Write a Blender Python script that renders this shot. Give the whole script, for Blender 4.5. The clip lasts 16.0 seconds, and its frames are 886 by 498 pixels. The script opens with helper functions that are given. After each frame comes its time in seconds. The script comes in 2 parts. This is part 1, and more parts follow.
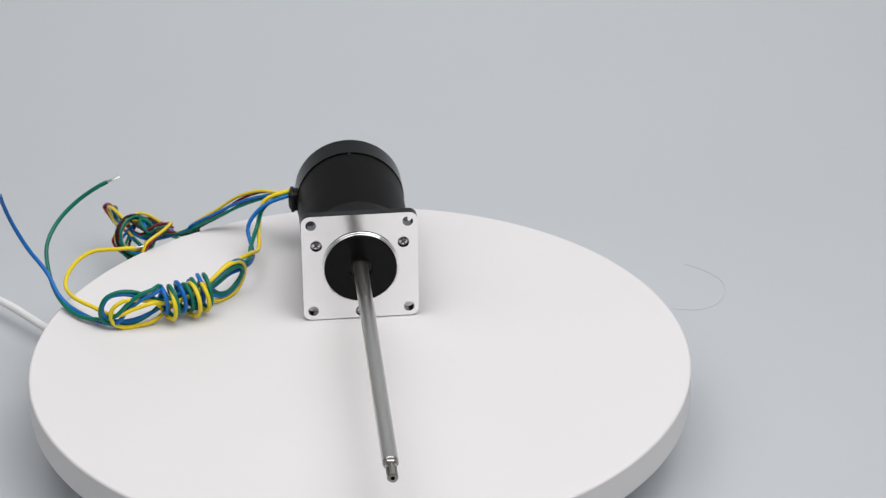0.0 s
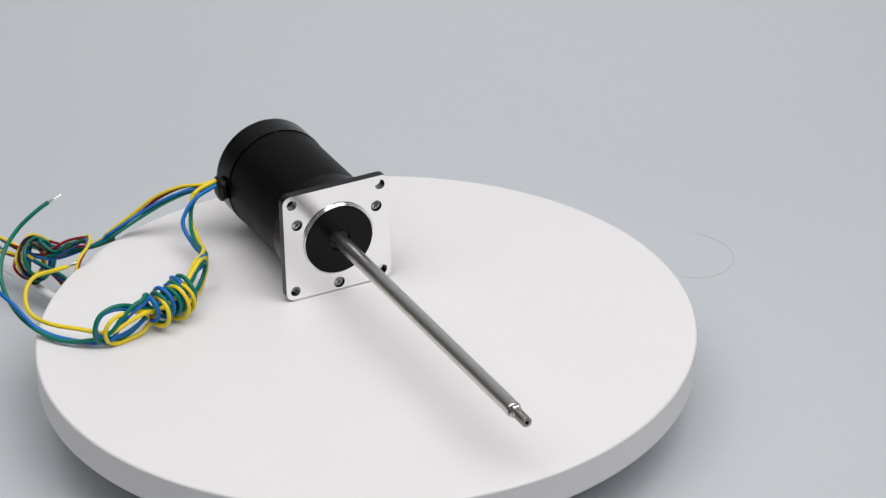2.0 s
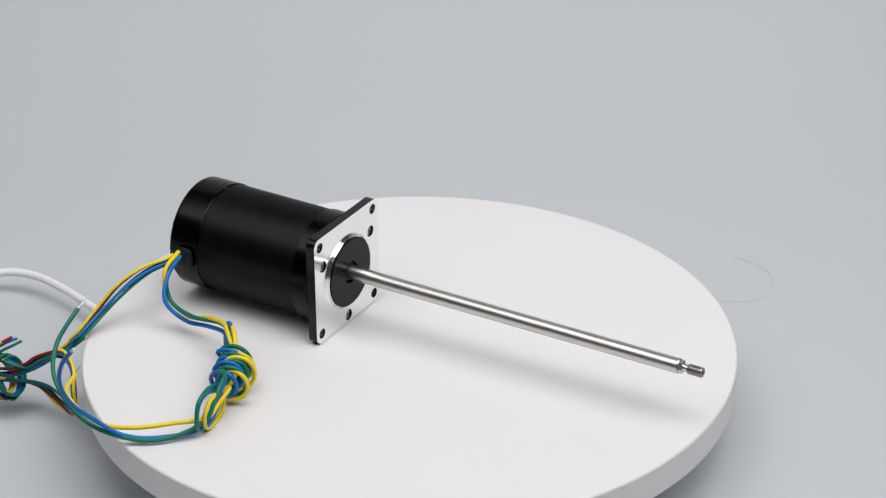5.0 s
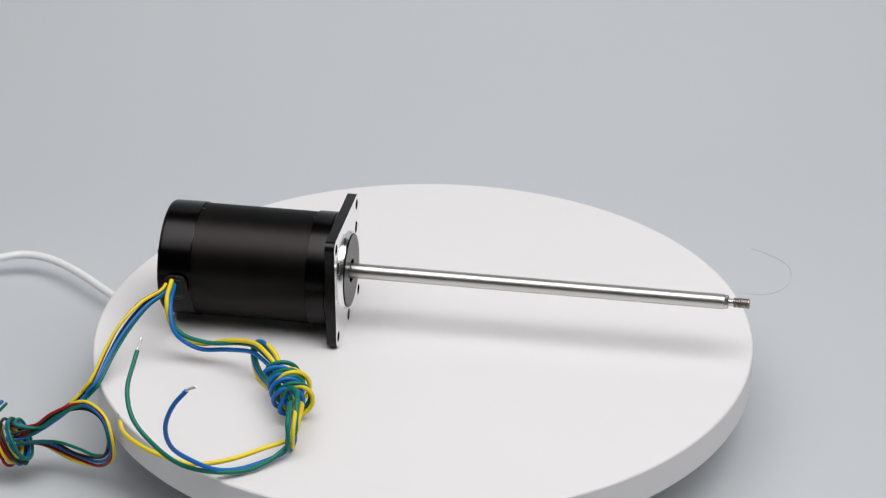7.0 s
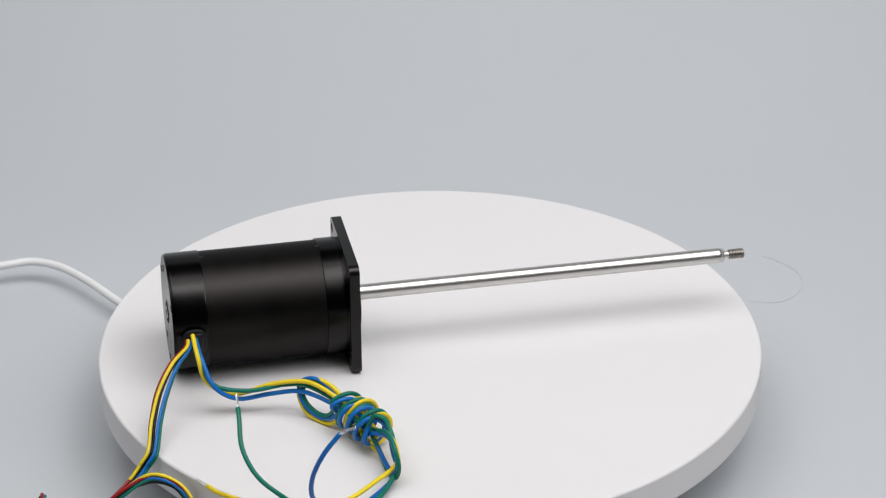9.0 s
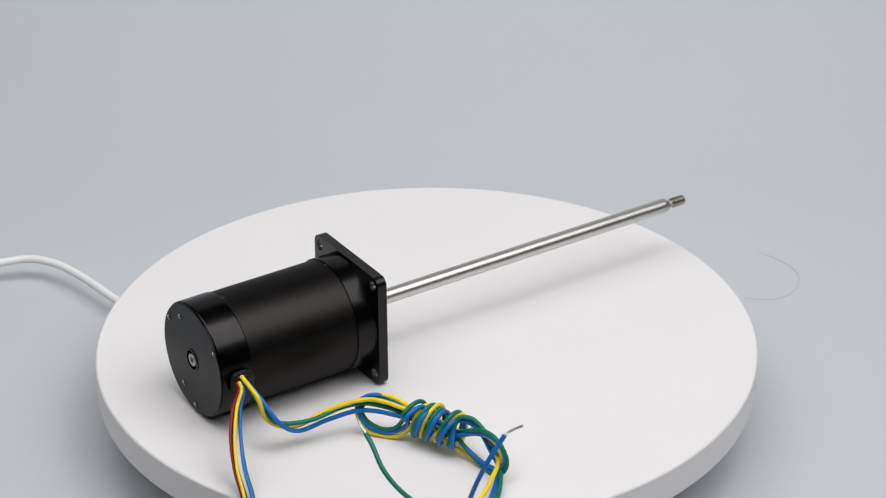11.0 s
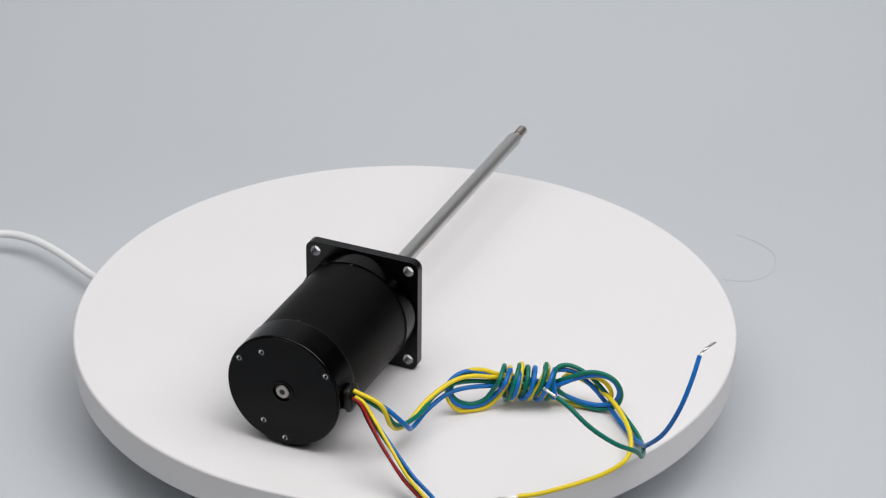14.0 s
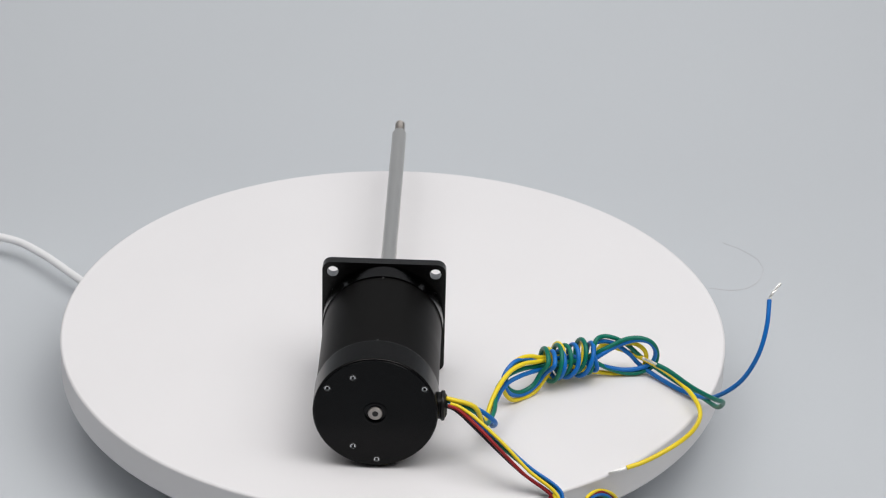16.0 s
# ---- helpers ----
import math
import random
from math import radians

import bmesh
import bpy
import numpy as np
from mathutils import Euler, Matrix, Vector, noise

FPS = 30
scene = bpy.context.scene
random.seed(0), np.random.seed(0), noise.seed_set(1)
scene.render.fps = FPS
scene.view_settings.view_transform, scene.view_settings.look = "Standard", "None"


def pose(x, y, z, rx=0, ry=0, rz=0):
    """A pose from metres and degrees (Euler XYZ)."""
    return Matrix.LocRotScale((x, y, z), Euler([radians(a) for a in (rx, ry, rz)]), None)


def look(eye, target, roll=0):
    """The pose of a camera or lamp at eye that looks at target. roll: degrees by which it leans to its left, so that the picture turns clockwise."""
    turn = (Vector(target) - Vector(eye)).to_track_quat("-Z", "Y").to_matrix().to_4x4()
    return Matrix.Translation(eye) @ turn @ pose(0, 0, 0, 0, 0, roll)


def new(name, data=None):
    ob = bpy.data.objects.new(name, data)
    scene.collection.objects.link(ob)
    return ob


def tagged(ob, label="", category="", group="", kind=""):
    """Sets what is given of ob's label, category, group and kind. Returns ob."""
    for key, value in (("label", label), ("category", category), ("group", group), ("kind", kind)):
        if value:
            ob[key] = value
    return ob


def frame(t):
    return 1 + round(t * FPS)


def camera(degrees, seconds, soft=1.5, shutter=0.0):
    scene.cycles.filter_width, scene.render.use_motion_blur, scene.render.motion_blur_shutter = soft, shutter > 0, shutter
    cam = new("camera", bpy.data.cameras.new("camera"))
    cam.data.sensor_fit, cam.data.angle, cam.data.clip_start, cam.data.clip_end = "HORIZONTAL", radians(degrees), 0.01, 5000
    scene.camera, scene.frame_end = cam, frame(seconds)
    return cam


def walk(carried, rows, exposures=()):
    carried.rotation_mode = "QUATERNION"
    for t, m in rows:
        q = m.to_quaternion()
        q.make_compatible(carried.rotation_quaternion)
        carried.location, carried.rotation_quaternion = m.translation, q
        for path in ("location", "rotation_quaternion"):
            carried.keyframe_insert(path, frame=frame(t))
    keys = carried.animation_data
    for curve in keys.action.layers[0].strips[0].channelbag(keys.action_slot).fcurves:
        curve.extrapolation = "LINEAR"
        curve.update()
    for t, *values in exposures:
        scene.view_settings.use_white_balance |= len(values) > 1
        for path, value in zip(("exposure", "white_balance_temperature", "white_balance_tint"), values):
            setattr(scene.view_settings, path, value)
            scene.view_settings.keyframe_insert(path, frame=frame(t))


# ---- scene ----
cam = camera(17.79, 16.0, soft=1.2)
cam.data.dof.use_dof, cam.data.dof.focus_distance, cam.data.dof.aperture_fstop = True, 1.29, 28.0
PATH = [
    (0.0, -0.0079, -1.1817, 0.6842, -2.337, -27.936, -0.602),
    (0.5, -0.0031, -1.1822, 0.6865, -2.112, -28.012, -0.422),
    (1.0, -0.0013, -1.1829, 0.6852, -1.964, -28.075, -0.671),
    (1.5, 0.0019, -1.1850, 0.6841, -1.618, -28.273, -0.878),
    (2.0, 0.0020, -1.1826, 0.6843, -1.720, -28.569, -1.044),
    (2.5, 0.0024, -1.1828, 0.6855, -1.667, -28.729, -0.642),
    (3.0, -0.0029, -1.1839, 0.6866, -1.645, -28.736, -0.609),
    (3.5, -0.0058, -1.1893, 0.6898, -1.527, -28.614, -0.475),
    (4.0, -0.0143, -1.1931, 0.6893, -1.861, -28.476, -0.284),
    (4.5, -0.0107, -1.1925, 0.6945, -1.490, -28.462, -0.266),
    (4.7, -0.0090, -1.1922, 0.6952, -1.329, -28.323, -0.379),
    (6.8, 0.0018, -1.1853, 0.6877, -0.199, -28.472, -0.029),
    (7.0, 0.0030, -1.1850, 0.6870, -0.323, -28.426, -0.088),
    (7.5, 0.0076, -1.1808, 0.6850, -0.299, -28.467, -0.043),
    (8.0, 0.0101, -1.1776, 0.6846, -0.177, -28.577, -0.283),
    (8.5, 0.0118, -1.1761, 0.6856, 0.086, -28.556, -0.182),
    (9.0, 0.0120, -1.1766, 0.6882, 0.269, -28.468, -0.313),
    (9.2, 0.0127, -1.1752, 0.6886, 0.324, -28.504, -0.554),
    (11.3, 0.0131, -1.1733, 0.6973, 0.155, -28.888, -0.237),
    (11.5, 0.0119, -1.1731, 0.6978, 0.027, -28.912, -0.193),
    (12.0, 0.0033, -1.1697, 0.6981, -0.225, -28.998, -0.132),
    (12.5, 0.0038, -1.1707, 0.6955, -0.133, -28.926, 0.141),
    (13.0, 0.0040, -1.1712, 0.6931, -0.336, -29.011, 0.101),
    (13.5, 0.0064, -1.1714, 0.6902, -0.448, -29.030, 0.305),
    (14.0, 0.0017, -1.1715, 0.6943, -0.784, -29.251, 0.688),
    (14.5, -0.0026, -1.1736, 0.6965, -0.899, -29.234, 0.888),
    (15.0, -0.0038, -1.1736, 0.6941, -1.054, -29.071, 1.053),
    (15.5, -0.0027, -1.1724, 0.6940, -1.300, -28.994, 1.398),
    (16.0, -0.0062, -1.1688, 0.6944, -1.422, -29.170, 1.493),
]
walk(cam, [(t, pose(x, y, z, 90 + pitch, 0, yaw) @ pose(0, 0, 0, 0, 0, roll)) for t, x, y, z, yaw, pitch, roll in PATH])

# the turntable's angle: even speed
TURN0, TURN_RATE = -87.023, 10.9285
FLOOR = -0.045          # the paper's height; the platter's top is z = 0
RIM = 0.1589            # the platter's radius

# ---- light ----
world = bpy.data.worlds.new("studio")
scene.world = world
world.use_nodes = True
world.node_tree.nodes["Background"].inputs[0].default_value = (0.80, 0.88, 1.0, 1)
world.node_tree.nodes["Background"].inputs[1].default_value = 0.30
scene.view_settings.exposure = 0.0


def softbox(eye, target, sx, sy, power, color):
    lamp = bpy.data.lights.new("softbox_light", "AREA")
    lamp.shape, lamp.size, lamp.size_y, lamp.energy, lamp.color = "RECTANGLE", sx, sy, power, color
    ob = new("softbox_light", lamp)
    ob.matrix_world = look(eye, target)
    return ob


softbox((-0.65, -0.25, 1.40), (-0.2, 0.05, 0), 1.25, 1.25, 8.9, (1.0, 0.985, 0.98))
softbox((0.70, -0.45, 1.40), (0.2, 0, 0), 1.25, 1.25, 17.1, (1.0, 0.985, 0.98))
softbox((0.0, -0.20, 1.75), (0, 0.58, 0.10), 1.5, 1.2, 10.6, (1.0, 0.985, 0.98))


# ---- materials ----
def material(name, color, rough=0.5, metal=0.0, spread=0.08, grain=400.0, bump=0.05, patch=12.0, rough_spread=0.1,
             stretch=(1, 1, 1), specular=0.5, edge=1.0):
    """A surface with variation at two scales: broad patches and a fine grain, in colour, gloss and relief."""
    m = bpy.data.materials.new(name)
    m.use_nodes = True
    nt = m.node_tree
    b = nt.nodes["Principled BSDF"]
    b.inputs["Metallic"].default_value = metal
    b.inputs["Specular IOR Level"].default_value = specular
    b.inputs["Specular Tint"].default_value = (edge, edge, edge, 1)
    co = nt.nodes.new("ShaderNodeTexCoord")
    mp = nt.nodes.new("ShaderNodeMapping")
    mp.inputs["Scale"].default_value = stretch
    nt.links.new(co.outputs["Object"], mp.inputs["Vector"])
    big, fine = nt.nodes.new("ShaderNodeTexNoise"), nt.nodes.new("ShaderNodeTexNoise")
    big.inputs["Scale"].default_value, big.inputs["Detail"].default_value = patch, 3
    fine.inputs["Scale"].default_value, fine.inputs["Detail"].default_value = grain, 4
    for n in (big, fine):
        nt.links.new(mp.outputs["Vector"], n.inputs["Vector"])
    mix = nt.nodes.new("ShaderNodeMath")
    mix.operation = "MULTIPLY_ADD"
    nt.links.new(fine.outputs["Fac"], mix.inputs[0])
    mix.inputs[1].default_value = 0.5
    nt.links.new(big.outputs["Fac"], mix.inputs[2])
    ramp = nt.nodes.new("ShaderNodeMapRange")
    nt.links.new(mix.outputs[0], ramp.inputs["Value"])
    ramp.inputs["From Min"].default_value, ramp.inputs["From Max"].default_value = 0.45, 1.05
    ramp.inputs["To Min"].default_value, ramp.inputs["To Max"].default_value = 1 - spread, 1 + spread
    tint = nt.nodes.new("ShaderNodeVectorMath")
    tint.operation = "SCALE"
    tint.inputs[0].default_value = color
    nt.links.new(ramp.outputs["Result"], tint.inputs["Scale"])
    nt.links.new(tint.outputs["Vector"], b.inputs["Base Color"])
    gloss = nt.nodes.new("ShaderNodeMapRange")
    nt.links.new(mix.outputs[0], gloss.inputs["Value"])
    gloss.inputs["From Min"].default_value, gloss.inputs["From Max"].default_value = 0.45, 1.05
    gloss.inputs["To Min"].default_value, gloss.inputs["To Max"].default_value = rough * (1 - rough_spread), rough * (1 + rough_spread)
    nt.links.new(gloss.outputs["Result"], b.inputs["Roughness"])
    if bump:
        bp = nt.nodes.new("ShaderNodeBump")
        bp.inputs["Strength"].default_value, bp.inputs["Distance"].default_value = bump, 0.0003
        nt.links.new(fine.outputs["Fac"], bp.inputs["Height"])
        nt.links.new(bp.outputs["Normal"], b.inputs["Normal"])
    return m


PAPER = material("backdrop paper", (0.503, 0.529, 0.556), 0.85, spread=0.02, grain=900, patch=3, bump=0.08)
WALL = material("studio wall paint", (0.14, 0.14, 0.145), 0.8, spread=0.04, grain=60, patch=1)
WHITE = material("white lacquer", (0.755, 0.743, 0.752), 0.45, spread=0.012, grain=1500, patch=14, bump=0.05)
WHITE_PLASTIC = material("white plastic", (0.80, 0.80, 0.81), 0.40, spread=0.02, grain=500, patch=10)
BLACK = material("black anodised aluminium", (0.0035, 0.0033, 0.0033), 0.24, specular=0.30, spread=0.25, grain=1800, patch=40, bump=0.04)
SLEEVE = material("black anodised sleeve", (0.0230, 0.0214, 0.0206), 0.38, 1.0, edge=0.65, spread=0.10, grain=600, patch=14, bump=0.03, rough_spread=0.12,
                  stretch=(5.0, 0.5, 0.5))
CAP = material("glossy black end cap", (0.022, 0.021, 0.021), 0.23, 1.0, edge=0.85, spread=0.08, grain=500, patch=40, bump=0.02, stretch=(4.0, 0.6, 0.6))
PLATE = material("black machined plate", (0.0027, 0.0029, 0.0034), 0.22, specular=0.15, spread=0.25, grain=2000, patch=60, bump=0.04, rough_spread=0.2)
FACE = material("machined aluminium face", (0.94, 0.94, 0.945), 0.16, 1.0, spread=0.03, grain=2500, patch=60, bump=0.02, rough_spread=0.3)
STEEL = material("ground steel shaft", (0.61, 0.595, 0.575), 0.34, 1.0, spread=0.06, grain=2600, patch=60, bump=0.004,
                 stretch=(0.06, 1, 1), rough_spread=0.12)
BRIGHT = material("bright zinc screw", (0.66, 0.68, 0.70), 0.28, 1.0, spread=0.08, grain=2500, patch=200)
# dark steel; its colour also stands for the shade in small recesses
DARK = material("dark steel and recess shade", (0.05, 0.05, 0.05), 0.5, 0.6, spread=0.2, grain=2000, patch=100)
GREY = material("dull grey steel", (0.40, 0.40, 0.41), 0.36, 1.0, spread=0.15, grain=2500, patch=200)
THREADED = material("worn threaded steel", (0.40, 0.37, 0.345), 0.40, 1.0, spread=0.2, grain=3000, patch=300, bump=0.1)
RUBBER = material("black rubber grommet", (0.007, 0.007, 0.007), 0.45, specular=0.3, spread=0.2, grain=1500, patch=100, bump=0.1)
TIN = material("tinned copper strands", (0.80, 0.79, 0.77), 0.30, 1.0, spread=0.1, grain=4000, patch=400, bump=0.3)
YELLOW = material("yellow wire insulation", (0.82, 0.63, 0.022), 0.36, specular=0.35, spread=0.06, grain=900, patch=60)
GREEN = material("green wire insulation", (0.003, 0.165, 0.112), 0.34, specular=0.30, spread=0.08, grain=900, patch=60)
BLUE = material("blue wire insulation", (0.008, 0.150, 0.50), 0.34, specular=0.30, spread=0.08, grain=900, patch=60)
RED = material("red wire insulation", (0.27, 0.010, 0.012), 0.34, specular=0.28, spread=0.08, grain=900, patch=60)
# wire insulation, and the painted shade of the bearing recess and shaft hole
INK = material("black wire insulation and hole shade", (0.010, 0.010, 0.011), 0.38, specular=0.3, spread=0.1, grain=900, patch=60)
HOLE = material("bright drilled aluminium", (0.26, 0.26, 0.265), 0.22, 1.0, spread=0.15, grain=3000, patch=200, bump=0.2)
THREAD = material("grey thread", (0.52, 0.50, 0.52), 0.8, spread=0.1, grain=900, patch=60)


# ---- mesh helpers ----
def part(name, bm, mat, parent=None, label="", smooth=True, angle=35):
    mesh = bpy.data.meshes.new(name)
    bmesh.ops.recalc_face_normals(bm, faces=bm.faces[:])
    for e in bm.edges:
        e.smooth = len(e.link_faces) != 2 or e.calc_face_angle(0) < radians(angle)
    for f in bm.faces:
        f.smooth = smooth
    bm.to_mesh(mesh)
    bm.free()
    for m in (mat if isinstance(mat, (list, tuple)) else (mat,)):
        mesh.materials.append(m)
    ob = new(name, mesh)
    ob.parent = parent
    return tagged(ob, label)


def lathe(profile, steps=96, m=None):
    """Turns (x, r) pairs round the x axis."""
    bm = bmesh.new()
    rings = []
    held = [profile[0]]                 # long faces get a ring close to each end, to keep their shading flat
    for (x0, r0), (x1, r1) in zip(profile, profile[1:]):
        size = math.hypot(x1 - x0, r1 - r0)
        if size > 0.003 and min(r0, r1) > 1e-7:
            u = 0.0004 / size
            held += [(x0 + (x1 - x0) * u, r0 + (r1 - r0) * u), (x1 + (x0 - x1) * u, r1 + (r0 - r1) * u)]
        held.append((x1, r1))
    for x, r in held:
        if r <= 1e-7:
            rings.append([bm.verts.new((x, 0, 0))])
        else:
            rings.append([bm.verts.new((x, r * math.cos(2 * math.pi * k / steps), r * math.sin(2 * math.pi * k / steps))) for k in range(steps)])
    for a, b in zip(rings, rings[1:]):
        if len(a) == 1 and len(b) == 1:
            continue
        for k in range(steps):
            j = (k + 1) % steps
            if len(a) == 1:
                bm.faces.new((a[0], b[k], b[j]))
            elif len(b) == 1:
                bm.faces.new((a[k], a[j], b[0]))
            else:
                bm.faces.new((a[k], a[j], b[j], b[k]))
    if m is not None:
        bm.transform(m)
    return bm


def spline(points, per=8):
    """A smooth curve through points (centripetal Catmull-Rom)."""
    p = [Vector(q) for q in points]
    p = [2 * p[0] - p[1]] + p + [2 * p[-1] - p[-2]]
    out = []
    for a, b, c, d in zip(p, p[1:], p[2:], p[3:]):
        t1 = max((b - a).length ** 0.5, 1e-4)
        t2 = t1 + max((c - b).length ** 0.5, 1e-4)
        t3 = t2 + max((d - c).length ** 0.5, 1e-4)
        for k in range(per):
            t = t1 + (t2 - t1) * k / per
            a1 = a * ((t1 - t) / t1) + b * (t / t1)
            a2 = b * ((t2 - t) / (t2 - t1)) + c * ((t - t1) / (t2 - t1))
            a3 = c * ((t3 - t) / (t3 - t2)) + d * ((t - t2) / (t3 - t2))
            b1 = a1 * ((t2 - t) / t2) + a2 * (t / t2)
            b2 = a2 * ((t3 - t) / (t3 - t1)) + a3 * ((t - t1) / (t3 - t1))
            out.append(b1 * ((t2 - t) / (t2 - t1)) + b2 * ((t - t1) / (t2 - t1)))
    return out + [p[-2]]


def tube(line, radius, sides=12, bm=None):
    """Sweeps a round section along a line of points; the ends are closed and slightly rounded."""
    bm = bm or bmesh.new()
    line = [q for k, q in enumerate(line) if k == 0 or (q - line[k - 1]).length > 1e-6]
    way = (line[1] - line[0]).normalized()
    side = way.orthogonal().normalized()
    rings = []
    n = len(line)
    for k, q in enumerate(line):
        w = (line[min(k + 1, n - 1)] - line[max(k - 1, 0)]).normalized()
        side = (side - w * side.dot(w)).normalized()
        up = w.cross(side)
        stages = [(0, 1.0)]
        if k == 0:
            stages = [(-0.0, 0.8), (radius * 0.2, 1.0)]
        elif k == n - 1:
            stages = [(-radius * 0.2, 1.0), (0.0, 0.8)]
        for shift, size in stages:
            c = q + w * shift
            rings.append([bm.verts.new(c + (side * math.cos(2 * math.pi * j / sides) + up * math.sin(2 * math.pi * j / sides)) * radius * size)
                          for j in range(sides)])
    for a, b in zip(rings, rings[1:]):
        for j in range(sides):
            i = (j + 1) % sides
            bm.faces.new((a[j], a[i], b[i], b[j]))
    bm.faces.new(rings[0][::-1])
    bm.faces.new(rings[-1])
    return bm


def rounded_block(sx, sy, sz, bevel, m=None, segments=3):
    bm = bmesh.new()
    bmesh.ops.create_cube(bm, size=1, matrix=Matrix.Diagonal((sx, sy, sz, 1)))
    bmesh.ops.bevel(bm, geom=bm.edges[:], offset=bevel, segments=segments, profile=0.5, affect="EDGES")
    if m is not None:
        bm.transform(m)
    return bm


# ---- the studio ----
def backdrop():
    """A paper sweep: flat under the turntable, curving up into an upright sheet behind it."""
    profile = [(-1.3, FLOOR), (0.24, FLOOR)]
    for k in range(1, 33):
        a = math.pi / 2 * k / 32
        profile.append((0.24 + 0.6 * math.sin(a), FLOOR + 0.6 * (1 - math.cos(a))))
    profile.append((0.84, 0.95))
    bm = bmesh.new()
    rows = [[bm.verts.new((x, y, z)) for y, z in profile] for x in (-1.4, 1.4)]
    for k in range(len(profile) - 1):
        bm.faces.new((rows[0][k], rows[1][k], rows[1][k + 1], rows[0][k + 1]))
    ob = part("backdrop", bm, PAPER)
    sol = ob.modifiers.new("thickness", "SOLIDIFY")
    sol.thickness, sol.offset = 0.0006, -1
    return tagged(ob, "seamless pale blue-grey paper backdrop sweep", "backdrop", kind="structure")


def slab(name, sx, sy, sz, at, mat, label, category):
    bm = rounded_block(sx, sy, sz, 0.002, Matrix.Translation(at), 1)
    return tagged(part(name, bm, mat, smooth=False), label, category, kind="structure")


def studio():
    backdrop()
    slab("floor", 5.2, 5.2, 0.1, (0, 0, FLOOR - 0.80), WALL, "plain grey studio floor", "floor")
    slab("wall_north", 5.2, 0.1, 3.6, (0, 2.6, 0.95), WALL, "plain grey studio wall", "wall")
    slab("wall_south", 5.2, 0.1, 3.6, (0, -2.6, 0.95), WALL, "plain grey studio wall", "wall")
    slab("wall_east", 0.1, 5.1, 3.6, (2.6, 0, 0.95), WALL, "plain grey studio wall", "wall")
    slab("wall_west", 0.1, 5.1, 3.6, (-2.6, 0, 0.95), WALL, "plain grey studio wall", "wall")
    slab("ceiling", 5.2, 5.2, 0.1, (0, 0, 2.8), WALL, "plain grey studio ceiling", "ceiling")
    slab("table", 2.8, 2.0, 0.03, (0, -0.35, FLOOR - 0.0165), WALL, "plain grey shooting table under the paper", "table")


studio()


# ---- the turntable ----
def turntable():
    top = new("turntable")
    top.location = (0, 0, FLOOR)
    up = Matrix.Rotation(-math.pi / 2, 4, "Y")      # the lathe's x axis becomes z
    h = -FLOOR
    base = lathe([(0.0, 0), (0.0, 0.118), (0.003, 0.121), (0.020, 0.121), (0.024, 0.117), (0.024, 0.0)], 96, up)
    part("base", base, WHITE_PLASTIC, top, "white plastic turntable base")
    part("spindle", lathe([(0.0235, 0), (0.0235, 0.05), (h - 0.0175, 0.05), (h - 0.0175, 0)], 48, up), WHITE_PLASTIC, top)
    t = 0.0167
    rim = [(-t, 0), (-t, RIM - 0.0014), (-t + 0.0004, RIM - 0.0004), (-t + 0.0014, RIM), (-0.0009, RIM),
           (-0.00035, RIM - 0.0003), (0, RIM - 0.0010), (0, RIM * 0.66), (0, RIM * 0.33), (0, 0)]
    platter = part("platter", lathe(rim, 256, up), WHITE, top, "smooth matt white round platter", angle=50)
    platter.location = (0, 0, h)
    tagged(top, "white motorised display turntable with a round matt platter", "turntable")
    return top, platter


table, platter = turntable()


def power_cable():
    """A stiff cable that springs clear of the paper between the turntable's base and its far end."""
    z = FLOOR + 0.0022
    line = spline([(-0.0990, 0.0284, z + 0.0070), (-0.1334, 0.0654, z + 0.0085), (-0.1629, 0.0988, z + 0.0095), (-0.1835, 0.1225, z + 0.0100), (-0.1988, 0.1359, z + 0.0100),
                   (-0.2128, 0.1406, z + 0.0100), (-0.2273, 0.1373, z + 0.0095), (-0.2590, 0.1297, z + 0.0085), (-0.3178, 0.1410, z + 0.0050), (-0.4000, 0.2000, z + 0.0000)], 10)
    return tagged(part("power_cable", tube(line, 0.0021, 14), WHITE_PLASTIC), "white round power cable arching over the paper to the turntable", "cable")


power_cable()


def stray_thread():
    z = FLOOR + 0.0008
    line = spline([(0.178, 0.165, z), (0.1862, 0.1585, z), (0.1952, 0.1460, z), (0.1956, 0.1310, z), (0.1880, 0.1180, z), (0.1785, 0.1140, z), (0.166, 0.116, z)], 8)
    return tagged(part("thread", tube(line, 0.00009, 6), THREAD), "thin grey curved thread lying on the paper", "thread")


stray_thread()

# ---- the motor ----
MOTOR = tagged(new("electric_motor"), "black motor with square flange, long steel shaft and coloured wires", "electric motor")
AXIS = Matrix.Translation((-0.0375, 0.0033, 0.0288)) @ Matrix.Rotation(-0.0019, 4, "Y")   # x runs along the shaft from the flange's face


def motor_part(name, bm, mat, parent=None, label="", **more):
    bm.transform(AXIS)
    return part(name, bm, mat, parent or MOTOR, label, **more)


def along(x, y, z):
    return Matrix.Translation((x, y, z))


def flange():
    half, corner, thick, hole, screw = 0.0284, 0.0042, 0.0047, 0.0026, 0.0029
    bm = bmesh.new()

    def loop(points):
        vs = [bm.verts.new((0, y, z)) for y, z in points]
        return [bm.edges.new((vs[k], vs[(k + 1) % len(vs)])) for k in range(len(vs))]

    edge = []
    for k in range(4):
        cy, cz = [(1, 1), (-1, 1), (-1, -1), (1, -1)][k]
        for j in range(9):
            a = math.pi / 2 * (k + j / 8)
            edge.append((cy * (half - corner) + corner * math.cos(a), cz * (half - corner) + corner * math.sin(a)))
    edges = loop(edge)

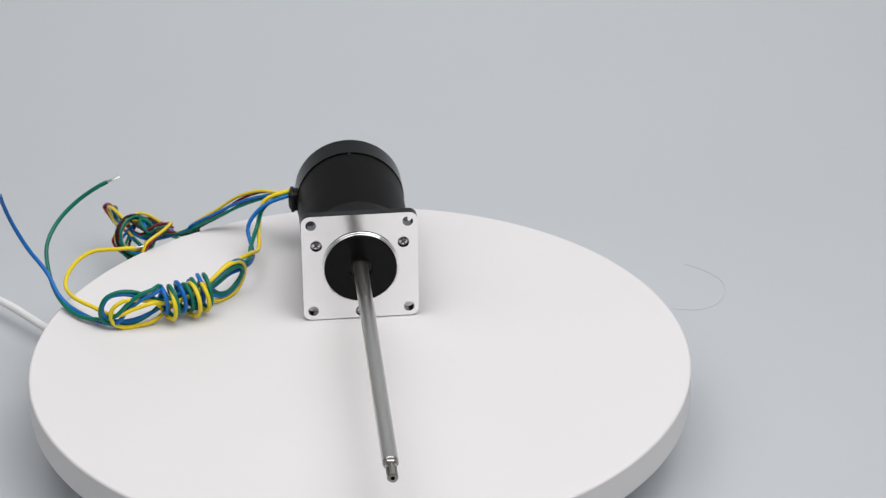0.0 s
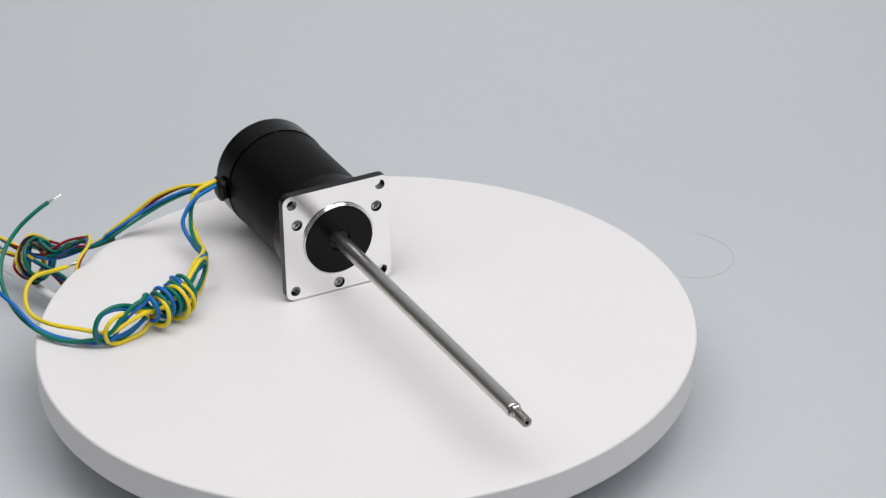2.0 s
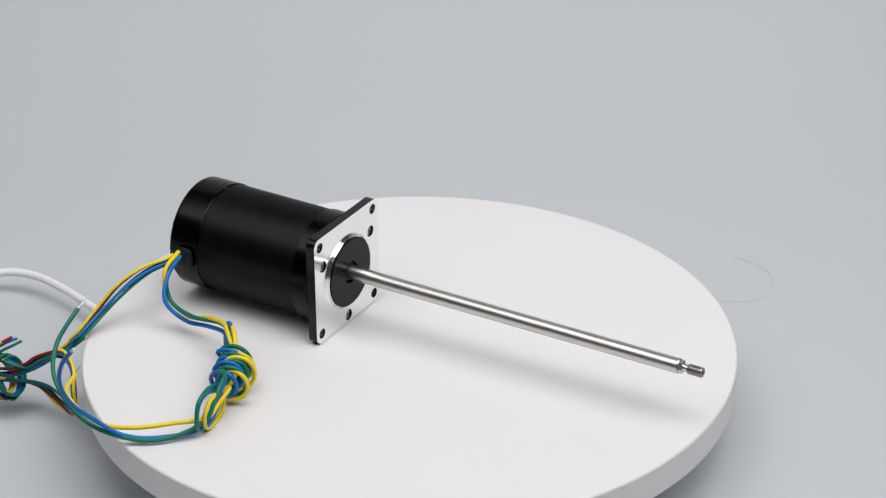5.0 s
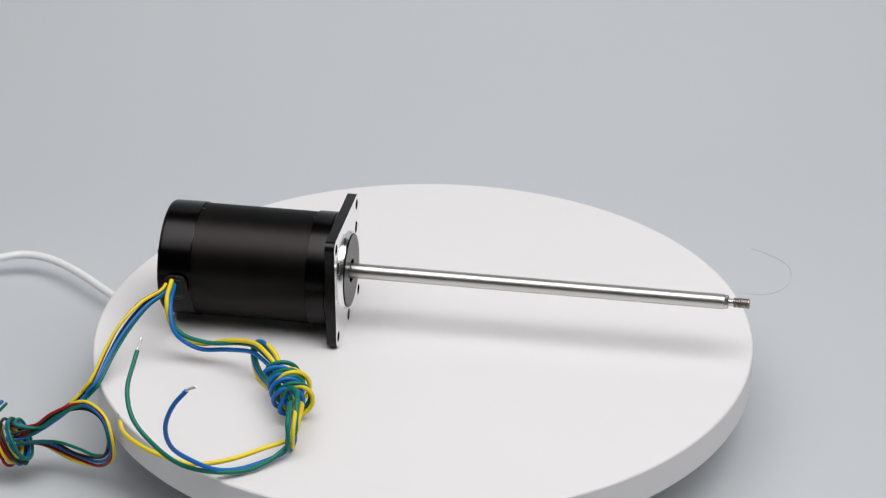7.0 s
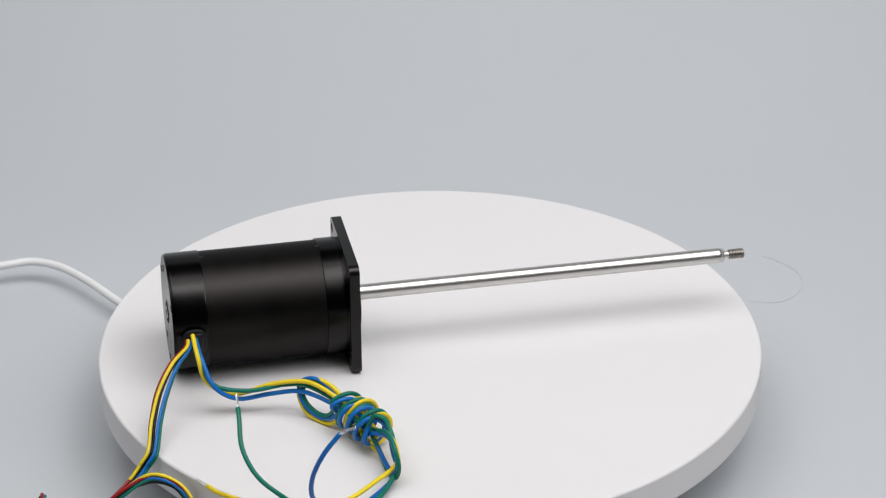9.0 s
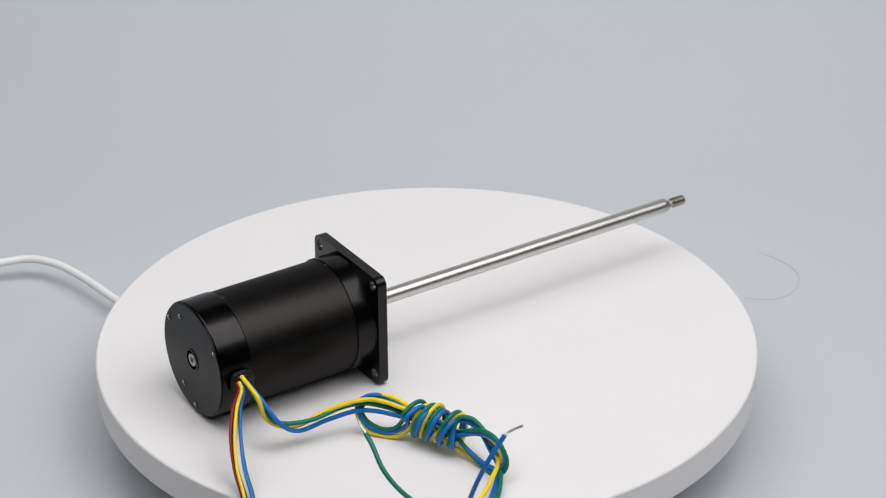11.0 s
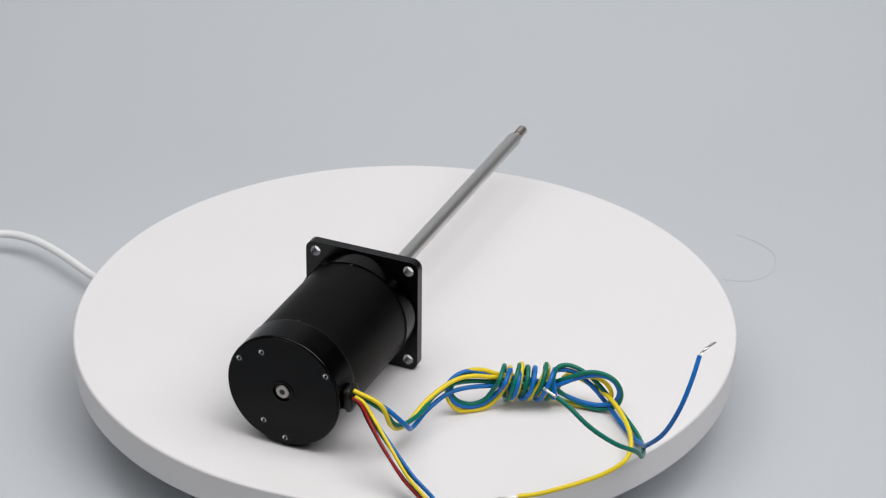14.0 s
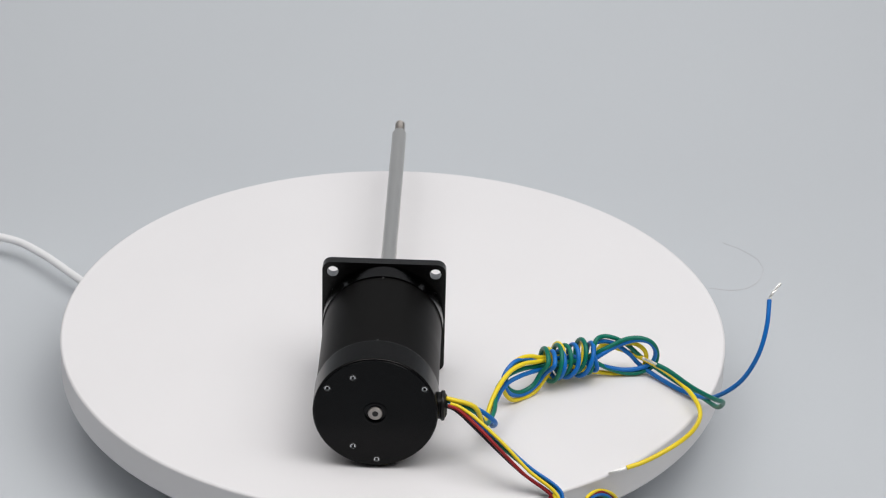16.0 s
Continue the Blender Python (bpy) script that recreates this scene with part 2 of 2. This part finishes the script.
    def ring(y, z, r, n=28):
        edges.extend(loop([(y + r * math.cos(2 * math.pi * k / n), z + r * math.sin(2 * math.pi * k / n)) for k in range(n)]))

    for y in (-1, 1):
        for z in (-1, 1):
            ring(y * 0.02357, z * 0.02357, hole)
    for a in (30, 150, 270):
        ring(0.0246 * math.cos(radians(a)), 0.0246 * math.sin(radians(a)), screw)
    bmesh.ops.triangle_fill(bm, use_beauty=True, edges=edges)
    bmesh.ops.recalc_face_normals(bm, faces=bm.faces[:])
    front = bm.faces[:]
    grown = bmesh.ops.extrude_face_region(bm, geom=front)
    bmesh.ops.translate(bm, verts=[v for v in grown["geom"] if isinstance(v, bmesh.types.BMVert)], vec=(-thick, 0, 0))
    bmesh.ops.recalc_face_normals(bm, faces=bm.faces[:])
    for f in bm.faces:
        f.material_index = 0
        if f.normal.x > 0.5 or f.normal.x < -0.5:
            if abs(f.calc_center_median().x) < 1e-6:
                f.material_index = 1
        else:
            c = f.calc_center_median()
            if math.hypot(abs(c.y) - 0.02357, abs(c.z) - 0.02357) < hole + 0.0002:
                f.material_index = 2                     # the bolt holes are bare metal inside
    return motor_part("flange", bm, [BLACK, FACE, HOLE], None, "square black flange with a bright machined front face", angle=30)


def motor():
    part_of = motor_part
    # housing: rear cap, sleeve, front cap
    part_of("sleeve", lathe([(-0.0712, 0.020), (-0.0712, 0.0271), (-0.0150, 0.0271), (-0.0150, 0.020)], 128), SLEEVE, None, "black painted cylindrical sleeve")
    part_of("rear_cap", lathe([(-0.0866, 0), (-0.0866, 0.0230), (-0.0866, 0.0270), (-0.0865, 0.0273), (-0.0862, 0.0275), (-0.0713, 0.0276), (-0.0710, 0.0275), (-0.0710, 0.020)], 128),
            CAP, None, "glossy black rear end cap")
    part_of("front_cap", lathe([(-0.0152, 0.020), (-0.0152, 0.0274), (-0.0150, 0.0277), (-0.0062, 0.0277), (-0.0059, 0.0274), (-0.0045, 0.0274), (-0.0045, 0.015)], 128), CAP, None,
            "glossy black front cap")
    part_of("rear_plate", lathe([(-0.0864, 0.0269), (-0.0872, 0.0269), (-0.0874, 0.0267), (-0.0874, 0.0046), (-0.0866, 0.0046)], 128), PLATE, None, "flat black rear plate")
    flange()
    # small crimp marks on top of both caps
    for x, r in ((-0.0703, 0.0272), (-0.0157, 0.0272)):
        part_of("crimp_mark", rounded_block(0.0016, 0.0009, 0.0006, 0.0002, along(x, 0.0, r), 1), DARK, None, "small crimp mark")
    # pilot boss and its black cover
    part_of("boss", lathe([(-0.001, 0.0192), (0.0006, 0.0192), (0.0008, 0.0190), (0.0008, 0.0188), (0.0004, 0.0187), (0.0004, 0.0186), (0.0013, 0.0185), (0.0015, 0.0183),
                           (0.0015, 0.0181), (0.0011, 0.0180), (0.0011, 0.006)], 128),
            FACE, None, "bright turned aluminium pilot boss")
    part_of("boss_cover", lathe([(0.0009, 0.0178), (0.0019, 0.0178), (0.0021, 0.0176), (0.0021, 0.0060), (0.0018, 0.0056), (-0.002, 0.0056)], 96), PLATE, None, "flat black round cover")
    # the flange is uncut here: dark colour on both rings stands for recess shade
    bearing = part_of("bearing", lathe([(0.0004, 0.0057), (0.0003, 0.0054), (0.0003, 0.0037)], 64), INK, None, "ball bearing, its recess shade painted black")
    part_of("inner_race", lathe([(0.0002, 0.0046), (0.0007, 0.0046), (0.0009, 0.0044), (0.0009, 0.0041), (0.0006, 0.0037)], 64), DARK, bearing, "steel inner bearing race, darkened with recess shade")
    # shaft
    shaft = part_of("shaft", lathe([(-0.003, 0.00365), (0.1812, 0.00365), (0.1818, 0.0033), (0.1818, 0.0)], 48), STEEL, None, "long ground steel shaft")
    part_of("shaft_collar", lathe([(0.1815, 0.0030), (0.1818, 0.0033), (0.1832, 0.0033), (0.1836, 0.0029), (0.1836, 0.0)], 6), STEEL, shaft, "small flat-sided steel collar")
    part_of("shaft_neck", lathe([(0.1834, 0.0018), (0.1862, 0.0018)], 32), STEEL, shaft)
    turns = []
    for k in range(9):
        x = 0.1860 + k * 0.0008
        turns += [(x, 0.00205), (x + 0.0003, 0.00245), (x + 0.0005, 0.00245)]
    stud = [(0.1858, 0.0017)] + turns + [(0.1934, 0.0023), (0.1936, 0.0020), (0.1936, 0.0010), (0.1915, 0.0009), (0.1915, 0)]
    part_of("threaded_stud", lathe(stud, 40), THREADED, shaft, "threaded steel stud with a centre hole")
    # flange screws
    for a in (30, 150, 270):
        y, z = 0.0246 * math.cos(radians(a)), 0.0246 * math.sin(radians(a))
        screw = part_of("screw", lathe([(-0.0035, 0.0028), (-0.0016, 0.0028), (-0.0016, 0.0024), (-0.0009, 0.0023), (-0.0005, 0.0018), (-0.00035, 0.0)], 24, along(0, y, z)), BRIGHT, None,
                        "small zinc cross-head screw")
        # dark bars laid on the head stand for the shade in its cross slots
        bm = rounded_block(0.0006, 0.0030, 0.0006, 0.0001, along(-0.0003, y, z) @ Matrix.Rotation(radians(35), 4, "X"), 1)
        part_of("slot_shade", bm, DARK, screw)
        bm = rounded_block(0.0006, 0.0030, 0.0006, 0.0001, along(-0.0003, y, z) @ Matrix.Rotation(radians(125), 4, "X"), 1)
        part_of("slot_shade", bm, DARK, screw)
    # rear details
    for y, z in ((0.0210, 0.0123), (0.0099, 0.0180), (-0.0213, 0.0134), (0.0096, -0.0171), (-0.0009, -0.0237)):
        # plate is uncut: dark rim stands for recess shade, bright cone for the glint
        screw = part_of("rear_screw", lathe([(-0.0873, 0.0017), (-0.0876, 0.0016), (-0.0877, 0.0014), (-0.0876, 0.0012), (-0.0875, 0.0010)], 20, along(0, y, z)), DARK, None,
                        "small screw, a dark rim for its recess shade")
        part_of("socket", lathe([(-0.0877, 0.0012), (-0.08735, 0.0006), (-0.0872, 0.0)], 16, along(0, y, z)), BRIGHT, screw, "steel screw socket, bright for its glint")
    part_of("rear_seat", lathe([(-0.0868, 0.0056), (-0.0877, 0.0055), (-0.0878, 0.0052), (-0.0877, 0.0046), (-0.0862, 0.0045), (-0.0862, 0)], 48), PLATE)
    part_of("rear_shaft_end", lathe([(-0.085, 0.0032), (-0.0874, 0.0032), (-0.0877, 0.0029), (-0.0877, 0.0011), (-0.0868, 0.0010), (-0.0860, 0)], 40), THREADED, None, "bright shaft end with a centre hole")
    # a black cap over the hole, added as the shade inside it
    part_of("centre_hole_shade", lathe([(-0.0878, 0.0), (-0.0879, 0.0012), (-0.0876, 0.0015)], 20), INK)


motor()


def grommet():
    """A rubber bush set in the side of the rear cap, with a collar outside."""
    at = AXIS.inverted() @ Vector((-0.1154, -0.0250, 0.0280))
    neck = motor_part("grommet", rounded_block(0.0092, 0.0060, 0.0105, 0.0024, along(*at)), RUBBER, None, "black rubber cable grommet")
    motor_part("collar", rounded_block(0.0116, 0.0150, 0.0126, 0.0046, along(at.x, at.y - 0.0010, at.z) @ Matrix.Diagonal((1, 0.18, 1, 1)), 6), RUBBER, neck)


grommet()

# ---- the wires: they belong to the motor ----
THICK, THIN = 0.00107, 0.00078


def wire(line, radius, mat, label, bare=None):
    """One insulated lead; bare: the stripped, twisted strands at its end."""
    ob = part("lead_wire", tube(line, radius, 12), mat, MOTOR, label)
    if bare:
        ends = [Vector(q) for q in bare]
        way = (ends[-1] - ends[0]).normalized()
        side = way.orthogonal().normalized()
        up = way.cross(side)
        bm = bmesh.new()
        for k in range(3):
            pts = []
            for j in range(17):
                u = j / 16
                c = ends[0].lerp(ends[1], u / 0.5) if u < 0.5 else ends[1].lerp(ends[-1], u / 0.5 - 1)
                a = 2 * math.pi * (k / 3 + 1.6 * u)
                pts.append(c + (side * math.cos(a) + up * math.sin(a)) * radius * 0.32)
            tube(pts, radius * 0.30, 6, bm)
        part("bare_end", bm, TIN, ob, "stripped tinned wire strands")
    return ob


# the hank of thick leads lies along this line on the platter: s along it, n across it
HANK_AT, HANK_WAY, HANK_SIDE = Vector((-0.072, -0.054, 0)), Vector((0.442, -0.897, 0)), Vector((0.897, 0.442, 0))


def hank(s, n, z):
    bow = 0.0085 * math.sin(math.pi * min(max(s / 0.076, 0), 1))
    return HANK_AT + HANK_WAY * s + HANK_SIDE * (n + bow) + Vector((0, 0, z))


def laid(rows, lean=1.0, shift=0.0):
    """Places in the hank from millimetres along, across and up; lean scales the slope of a loop, shift moves it across."""
    pts = []
    for s, n, z in rows:
        across = n * lean + shift
        pts.append(hank(s * 0.001, across * 0.001, (z - 0.53 * (across - n)) * 0.001))
    return pts


def loosened(rows, k):
    """Spreads the strands inside the wraps, so that the bundle fills them."""
    out = []
    for s, n, z in rows:
        u = max(0.0, 1 - abs(s - 36) / 14)
        out.append((s, n + 4.2 * u * math.sin(0.9 * s + 2.1 * k), z + 3.6 * u * math.cos(1.3 * s + 2.9 * k)))
    return out


def wraps(fronts, k):
    """The lead wound round the middle of the hank; fronts: where each turn crosses the front, in millimetres."""
    pts, steps, last = [], 10, len(fronts) - 2
    for i in range(last + 1):
        for j in range(1, steps + 1 - (i == last)):
            u = j / steps
            a = -math.pi - 2 * math.pi * (i + u)
            r = (0.0074, 0.0069, 0.0076)[k] + 0.0008 * math.sin(2.1 * (i + u) + 2.4 * k)
            s = fronts[i] + (fronts[i + 1] - fronts[i]) * u + 2.2 * math.sin(1.9 * i + 1.3 * k + 0.8) * math.sin(math.pi * u) + 1.5 * math.sin(a)
            pts.append(hank(s * 0.001, (0.0018, -0.0006, 0.0036)[k] + r * 0.95 * math.cos(a), (0.0121, 0.0121, 0.0108)[k] + r * math.sin(a)))
    return pts


def thick_lead(k, mat, label, run, inward, far_loop, near_loop, fronts, onward, out, bare):
    """k: 0 green, 1 blue, 2 yellow. Grommet, run, both loops of the hank, the wraps, the free end."""
    pts = [Vector(p) for p in run] + laid(loosened(inward, k)) + laid(loosened(far_loop, k), (0.1, 0.1, 0.2)[k], (-0.6, -0.6, 1.4)[k]) + laid(loosened(near_loop, k), 0.35, 1.5) + wraps(fronts, k) + laid(onward, 1, 1.6)
    pts += [Vector(p) for p in out]
    for p in pts:                                   # no lead dips into the platter
        if p.xy.length < RIM:
            p.z = max(p.z, THICK + 0.0002)
    wire(spline(pts, 5), THICK, mat, label, bare)


thick_lead(0, GREEN, "green insulated lead wire, hanked and stripped at its end",
           ((-0.1162, -0.0277, 0.0315), (-0.1148, -0.0408, 0.0245), (-0.1097, -0.0451, 0.0153), (-0.0943, -0.0489, 0.0126), (-0.0785, -0.0500, 0.0145)),
           ((1, 1, 16.3), (8.8, 1, 16.3), (20.1, 2, 13.2), (32.9, 0, 13), (44.5, 0, 10.5)),
           ((55.8, 2, 15.4), (63.4, 3, 18.4), (69.8, 3, 18.7), (75.2, 2, 16.5), (78.2, 0, 10.9), (76.6, -2, 6.1), (70.3, -4, 3.7), (63.9, -4, 3.7), (54.9, -3, 6.9), (43.2, -1, 10.4)),
           ((32.9, 2, 9.3), (23.1, 3, 13.4), (16.2, 4, 16), (8.6, 4, 17.7), (3.7, 3, 16.8), (1, 1, 14.4), (1.6, -1, 11.3), (5.2, -3, 8.3), (10.8, -4, 6.5), (16.7, -6, 8.9), (20.5, -7, 14.2)),
           (20.5, 28.5, 35.0, 41.5, 47.0),
           ((49.4, -2, 21.6), (54.4, 1, 21.7), (59.6, 1, 20.3), (66.1, 1, 15.8), (72.6, 0, 9)),
           ((-0.0504, -0.1353, 0.0026), (-0.0652, -0.1450, 0.0046), (-0.0808, -0.1500, 0.0100), (-0.0930, -0.1510, 0.0204), (-0.1031, -0.1451, 0.0286),
            (-0.1078, -0.1351, 0.0370), (-0.1073, -0.1242, 0.0449), (-0.1071, -0.1190, 0.0476)),
           ((-0.1071, -0.1190, 0.0476), (-0.1069, -0.1160, 0.0490), (-0.1067, -0.1128, 0.0504)))
thick_lead(1, BLUE, "blue insulated lead wire, hanked and curling up at its end",
           ((-0.1153, -0.0276, 0.0304), (-0.1139, -0.0407, 0.0260), (-0.1099, -0.0493, 0.0168), (-0.0995, -0.0479, 0.0084), (-0.0850, -0.0490, 0.0098)),
           ((0.1, 0, 12.8), (8.8, 0, 13.6), (20.2, 1, 11.7), (32.9, 0, 11.5), (44.4, 0, 11.1)),
           ((58.4, 2, 15), (67.3, 3, 17.5), (73.7, 2, 17), (77.1, 0, 12.6), (75.7, -2, 8.1), (70.2, -3, 5.5), (62.6, -3, 5.1), (52.2, -2, 7.9), (41.9, 0, 10.3)),
           ((31.6, 2, 12.4), (22.6, 2, 15), (15, 3, 18.3), (8.6, 3, 20.5), (3.7, 2, 20.1), (-0.5, 0, 16.9), (0.2, -2, 12.2), (4, -4, 7.9), (11.6, -5, 5.5), (18, -6, 7.9), (23, -7, 13.1)),
           (23.0, 30.5, 37.0, 43.5, 49.0),
           ((48.2, -2, 19.3), (54.5, 1, 19), (59.6, 1, 17.3), (66.2, 0, 11.9), (71.5, 0, 5.5)),
           ((-0.0532, -0.1338, 0.0020), (-0.0652, -0.1445, 0.0054), (-0.0766, -0.1510, 0.0139), (-0.0818, -0.1599, 0.0255), (-0.0819, -0.1663, 0.0395),
            (-0.0772, -0.1694, 0.0521), (-0.0705, -0.1702, 0.0612)),
           ((-0.0705, -0.1702, 0.0612), (-0.0685, -0.1715, 0.0632), (-0.0650, -0.1753, 0.0666)))
thick_lead(2, YELLOW, "yellow insulated lead wire, hanked, its end over the rim",
           ((-0.1165, -0.0274, 0.0325), (-0.1158, -0.0402, 0.0279), (-0.1127, -0.0437, 0.0163), (-0.1001, -0.0446, 0.0091), (-0.0836, -0.0490, 0.0150)),
           ((2.5, 0, 18.9), (10.1, 0, 19.4), (18.8, 1, 16.6), (30.3, 2, 12.4), (41.9, 0, 9.1)),
           ((53.6, -4, 4.9), (60.1, -4, 2.5), (67.8, -3, 2.2), (73, -1, 5.8), (73.9, 1, 10.8), (71.7, 2, 14.1), (67.3, 3, 16), (58.4, 3, 14.9), (45.7, 2, 11.5)),
           ((32.8, 3, 13.2), (22.6, 3, 16.5), (16.2, 4, 19), (9.9, 4, 20.2), (3.6, 3, 19.2), (-0.5, 0, 16), (-0.3, -2, 10.4), (4.1, -4, 4.9), (10.4, -5, 2.9), (18, -6, 4.9), (24.3, -7, 10.9)),
           (26.0, 31.5, 40.0, 49.5),
           ((54.5, 3, 15.4), (63.6, 2, 13.1), (71.4, 0, 9.6)),
           ((-0.0488, -0.1284, 0.0083), (-0.0638, -0.1387, 0.0067), (-0.0784, -0.1425, 0.0059), (-0.0952, -0.1389, 0.0072), (-0.1091, -0.1297, 0.0072),
            (-0.1178, -0.1156, 0.0034), (-0.1208, -0.1080, 0.0020)),
           ((-0.1208, -0.1080, 0.0020), (-0.1225, -0.1045, 0.0014), (-0.1244, -0.1001, 0.0011)))

# the thin leads run over the rim; their hank hangs beside the platter and slips in two jerks
PIVOT = Vector((-0.1425, -0.0770, 0.0005))
KNOT = Vector((-0.1770, -0.0935, -0.0235))
ACROSS = Vector((-0.40, -0.60, 0.70)).normalized()
ASIDE = Vector((-0.83, 0.475, -0.07)).normalized()
BESIDE = [(0.0022, 0.0), (0.0010, 0.0017), (-0.0008, -0.0010), (-0.0022, -0.0005), (-0.0012, 0.0013)]      # yellow, red, blue, green, black


AT_RIM = [(0.0012, 0.0013), (-0.0009, 0.0022), (0.0011, -0.0019), (-0.0006, -0.0026), (-0.0019, 0.0008)]     # the bundle twists on its way


def bundle_side(k, u=1.0):
    a, b = (BESIDE[k][j] * (1 - u) + AT_RIM[k][j] * u for j in (0, 1))
    return ACROSS * a + ASIDE * b


def thin_run(k, mat, label):
    pts = [Vector((-0.1183, -0.0285, 0.0303)) + bundle_side(k, 0) * 0.6]
    for p, f, u in (((-0.1192, -0.0325, 0.0292), 0.7, 0), ((-0.1264, -0.0412, 0.0262), 1.1, 0.1), ((-0.1338, -0.0527, 0.0192), 1.4, 0.35), ((-0.1388, -0.0639, 0.0105), 1.2, 0.7),
                    ((-0.1426, -0.0768, 0.0018), 1.0, 1), ((-0.1460, -0.0786, -0.0022), 1.0, 1)):
        pts.append(Vector(p) + bundle_side(k, u) * f)
    wire(spline(pts, 6), THIN, mat, label)


def hank_strand(k, root, mat, label):
    """One lead in the hank, in the pivot's space: far loop, near loop, wraps round the knot, loose tail."""
    rnd = random.Random(40 + k)
    side = bundle_side(k)
    stem = ACROSS * [-0.0008, 0.0023, -0.0019, 0.0005, 0.0006][k] + ASIDE * [0.0019, 0.0004, -0.0006, -0.0017, 0.0001][k]     # red on top, yellow outside

    def near(p, f=1.0):
        return Vector(p) + Vector((rnd.uniform(-1, 1), rnd.uniform(-1, 1), rnd.uniform(-1, 1))) * 0.0009 * f

    out = Vector((-0.90, -0.15, -0.40)).normalized()
    flat = Vector((-0.16, 0.98, 0)).normalized()
    up = out.cross(flat).normalized()
    up = up if up.z > 0 else -up
    size = [1.0, 0.97, 0.92, 0.86, 0.80][k]
    back = [1.0, 0.96, 0.84, 0.58, 0.74][k]        # the strands fan out on the way back to the knot

    def knot(a, b, c):
        return near(KNOT + out * a + flat * b + up * c)

    def loose(u, wide):
        """Along the loose loop that sticks out behind the knot."""
        u *= [0.84, 1.02, 1.0, 0.88, 0.95][k]
        return knot(0.0420 * u, 0.0010 * u - wide * 0.5 + 0.0012 * (k - 2) * u, 0.0166 * u + wide)

    pts = [Vector(p) + side.lerp(stem, u) for p, u in (((-0.1420, -0.0755, 0.0015), 0), ((-0.1500, -0.0806, -0.0066), 0.3), ((-0.1580, -0.0850, -0.0122), 0.8), ((-0.1680, -0.0895, -0.0185), 1))]
    pts += [knot(-0.002, 0, 0.001), loose(0.25, 0.002), loose(0.60, 0.0035), loose(0.86, 0.0028), loose(1.0, 0.0), loose(0.88, -0.0028), loose(0.60, -0.0035), loose(0.25, -0.002),
            knot(0.003, -0.002, 0.001)]
    centre = Vector((-0.143, -0.092, -0.018))
    for p, u in (((-0.1690, -0.0815, -0.0320), 0.4), ((-0.1532, -0.0850, -0.0357), 0), ((-0.1369, -0.0945, -0.0323), 0.2), ((-0.1280, -0.1020, -0.0225), 0.8),
                 ((-0.1262, -0.1035, -0.0109), 1), ((-0.1320, -0.0965, -0.0025), 1), ((-0.1440, -0.0890, -0.0010), 1)):
        q = centre + (Vector(p) - centre) * (back + (size - back) * u)
        if q.xy.length < RIM + 0.003:
            q.xy = q.xy.normalized() * (RIM + 0.003)
        pts.append(near(q, 0.6))
    pts += [Vector((-0.1580, -0.0893, -0.0099)) + stem, Vector((-0.1670, -0.0905, -0.0165)) + stem * 0.8]
    for j in range(17):
        u = j / 16
        a = 0.6 - 2 * math.pi * 1.6 * u + 0.4 * k
        r = 0.0070 + 0.0007 * k + 0.0025 * u
        pts.append(KNOT + out * (-0.005 + 0.0016 * [3, 4, 1, 0, 2][k] + 0.005 * u) + flat * r * math.cos(a) + up * r * math.sin(a))
    reach, high = [0.017, 0.025, 0.029, 0.031, 0.027][k], [0.0135, 0.0118, 0.0098, 0.0070, 0.0108][k]       # the loose ends lie side by side
    pts += [knot(0.007, 0.10 * reach, high * 0.85), knot(0.009 + 0.001 * k, 0.45 * reach, high), knot(0.008, reach, high * 0.85)]
    for p in pts:
        p.z = max(p.z, FLOOR + 0.003)
    ob = part("wire_hank" if root is None else "hank_strand", tube([p - PIVOT for p in spline(pts, 5)], THIN, 12), mat, root or MOTOR, label)
    if root is None:
        ob.location = PIVOT
    return ob


THIN_LEADS = ((YELLOW, "yellow"), (RED, "red"), (BLUE, "blue"), (GREEN, "green"), (INK, "black"))
WIRE_HANK = None
for k, (mat, colour) in enumerate(THIN_LEADS):
    thin_run(k, mat, "thin " + colour + " signal wire running over the rim")
    made = hank_strand(k, WIRE_HANK, mat, "thin " + colour + " signal wire in a loose knotted hank")
    WIRE_HANK = WIRE_HANK or made


def motions():
    rows = [(k * 0.5, math.radians(TURN0 + TURN_RATE * k * 0.5)) for k in range(33)]
    walk(MOTOR, [(t, Matrix.Rotation(a, 4, "Z")) for t, a in rows])
    lean = Vector((-0.0021, 0.0026, 1)).to_track_quat("Z", "Y").to_matrix().to_4x4()     # the platter runs slightly out of true
    hub = Matrix.Translation((0, 0, -FLOOR))
    walk(platter, [(t, hub @ Matrix.Rotation(a, 4, "Z") @ lean) for t, a in rows])
    turns = ((0, -26, -5, 12), (2.05, -26, -5, 12), (2.5, -16.4, -2.3, -9.6), (3.0, -11.8, 1.6, -21.8), (3.47, -12, 9, -33),
             (3.6, -0.4, 16, -15), (4.1, -0.4, 19.8, -19), (4.27, 0, 0, 0), (5, 0, 0, 0), (16, 0, 0, 0))     # the hank drags on the paper, then slips twice
    walk(WIRE_HANK, [(t, Matrix.Translation(PIVOT) @ pose(0, 0, 0, rx, ry, rz)) for t, rx, ry, rz in turns])


motions()
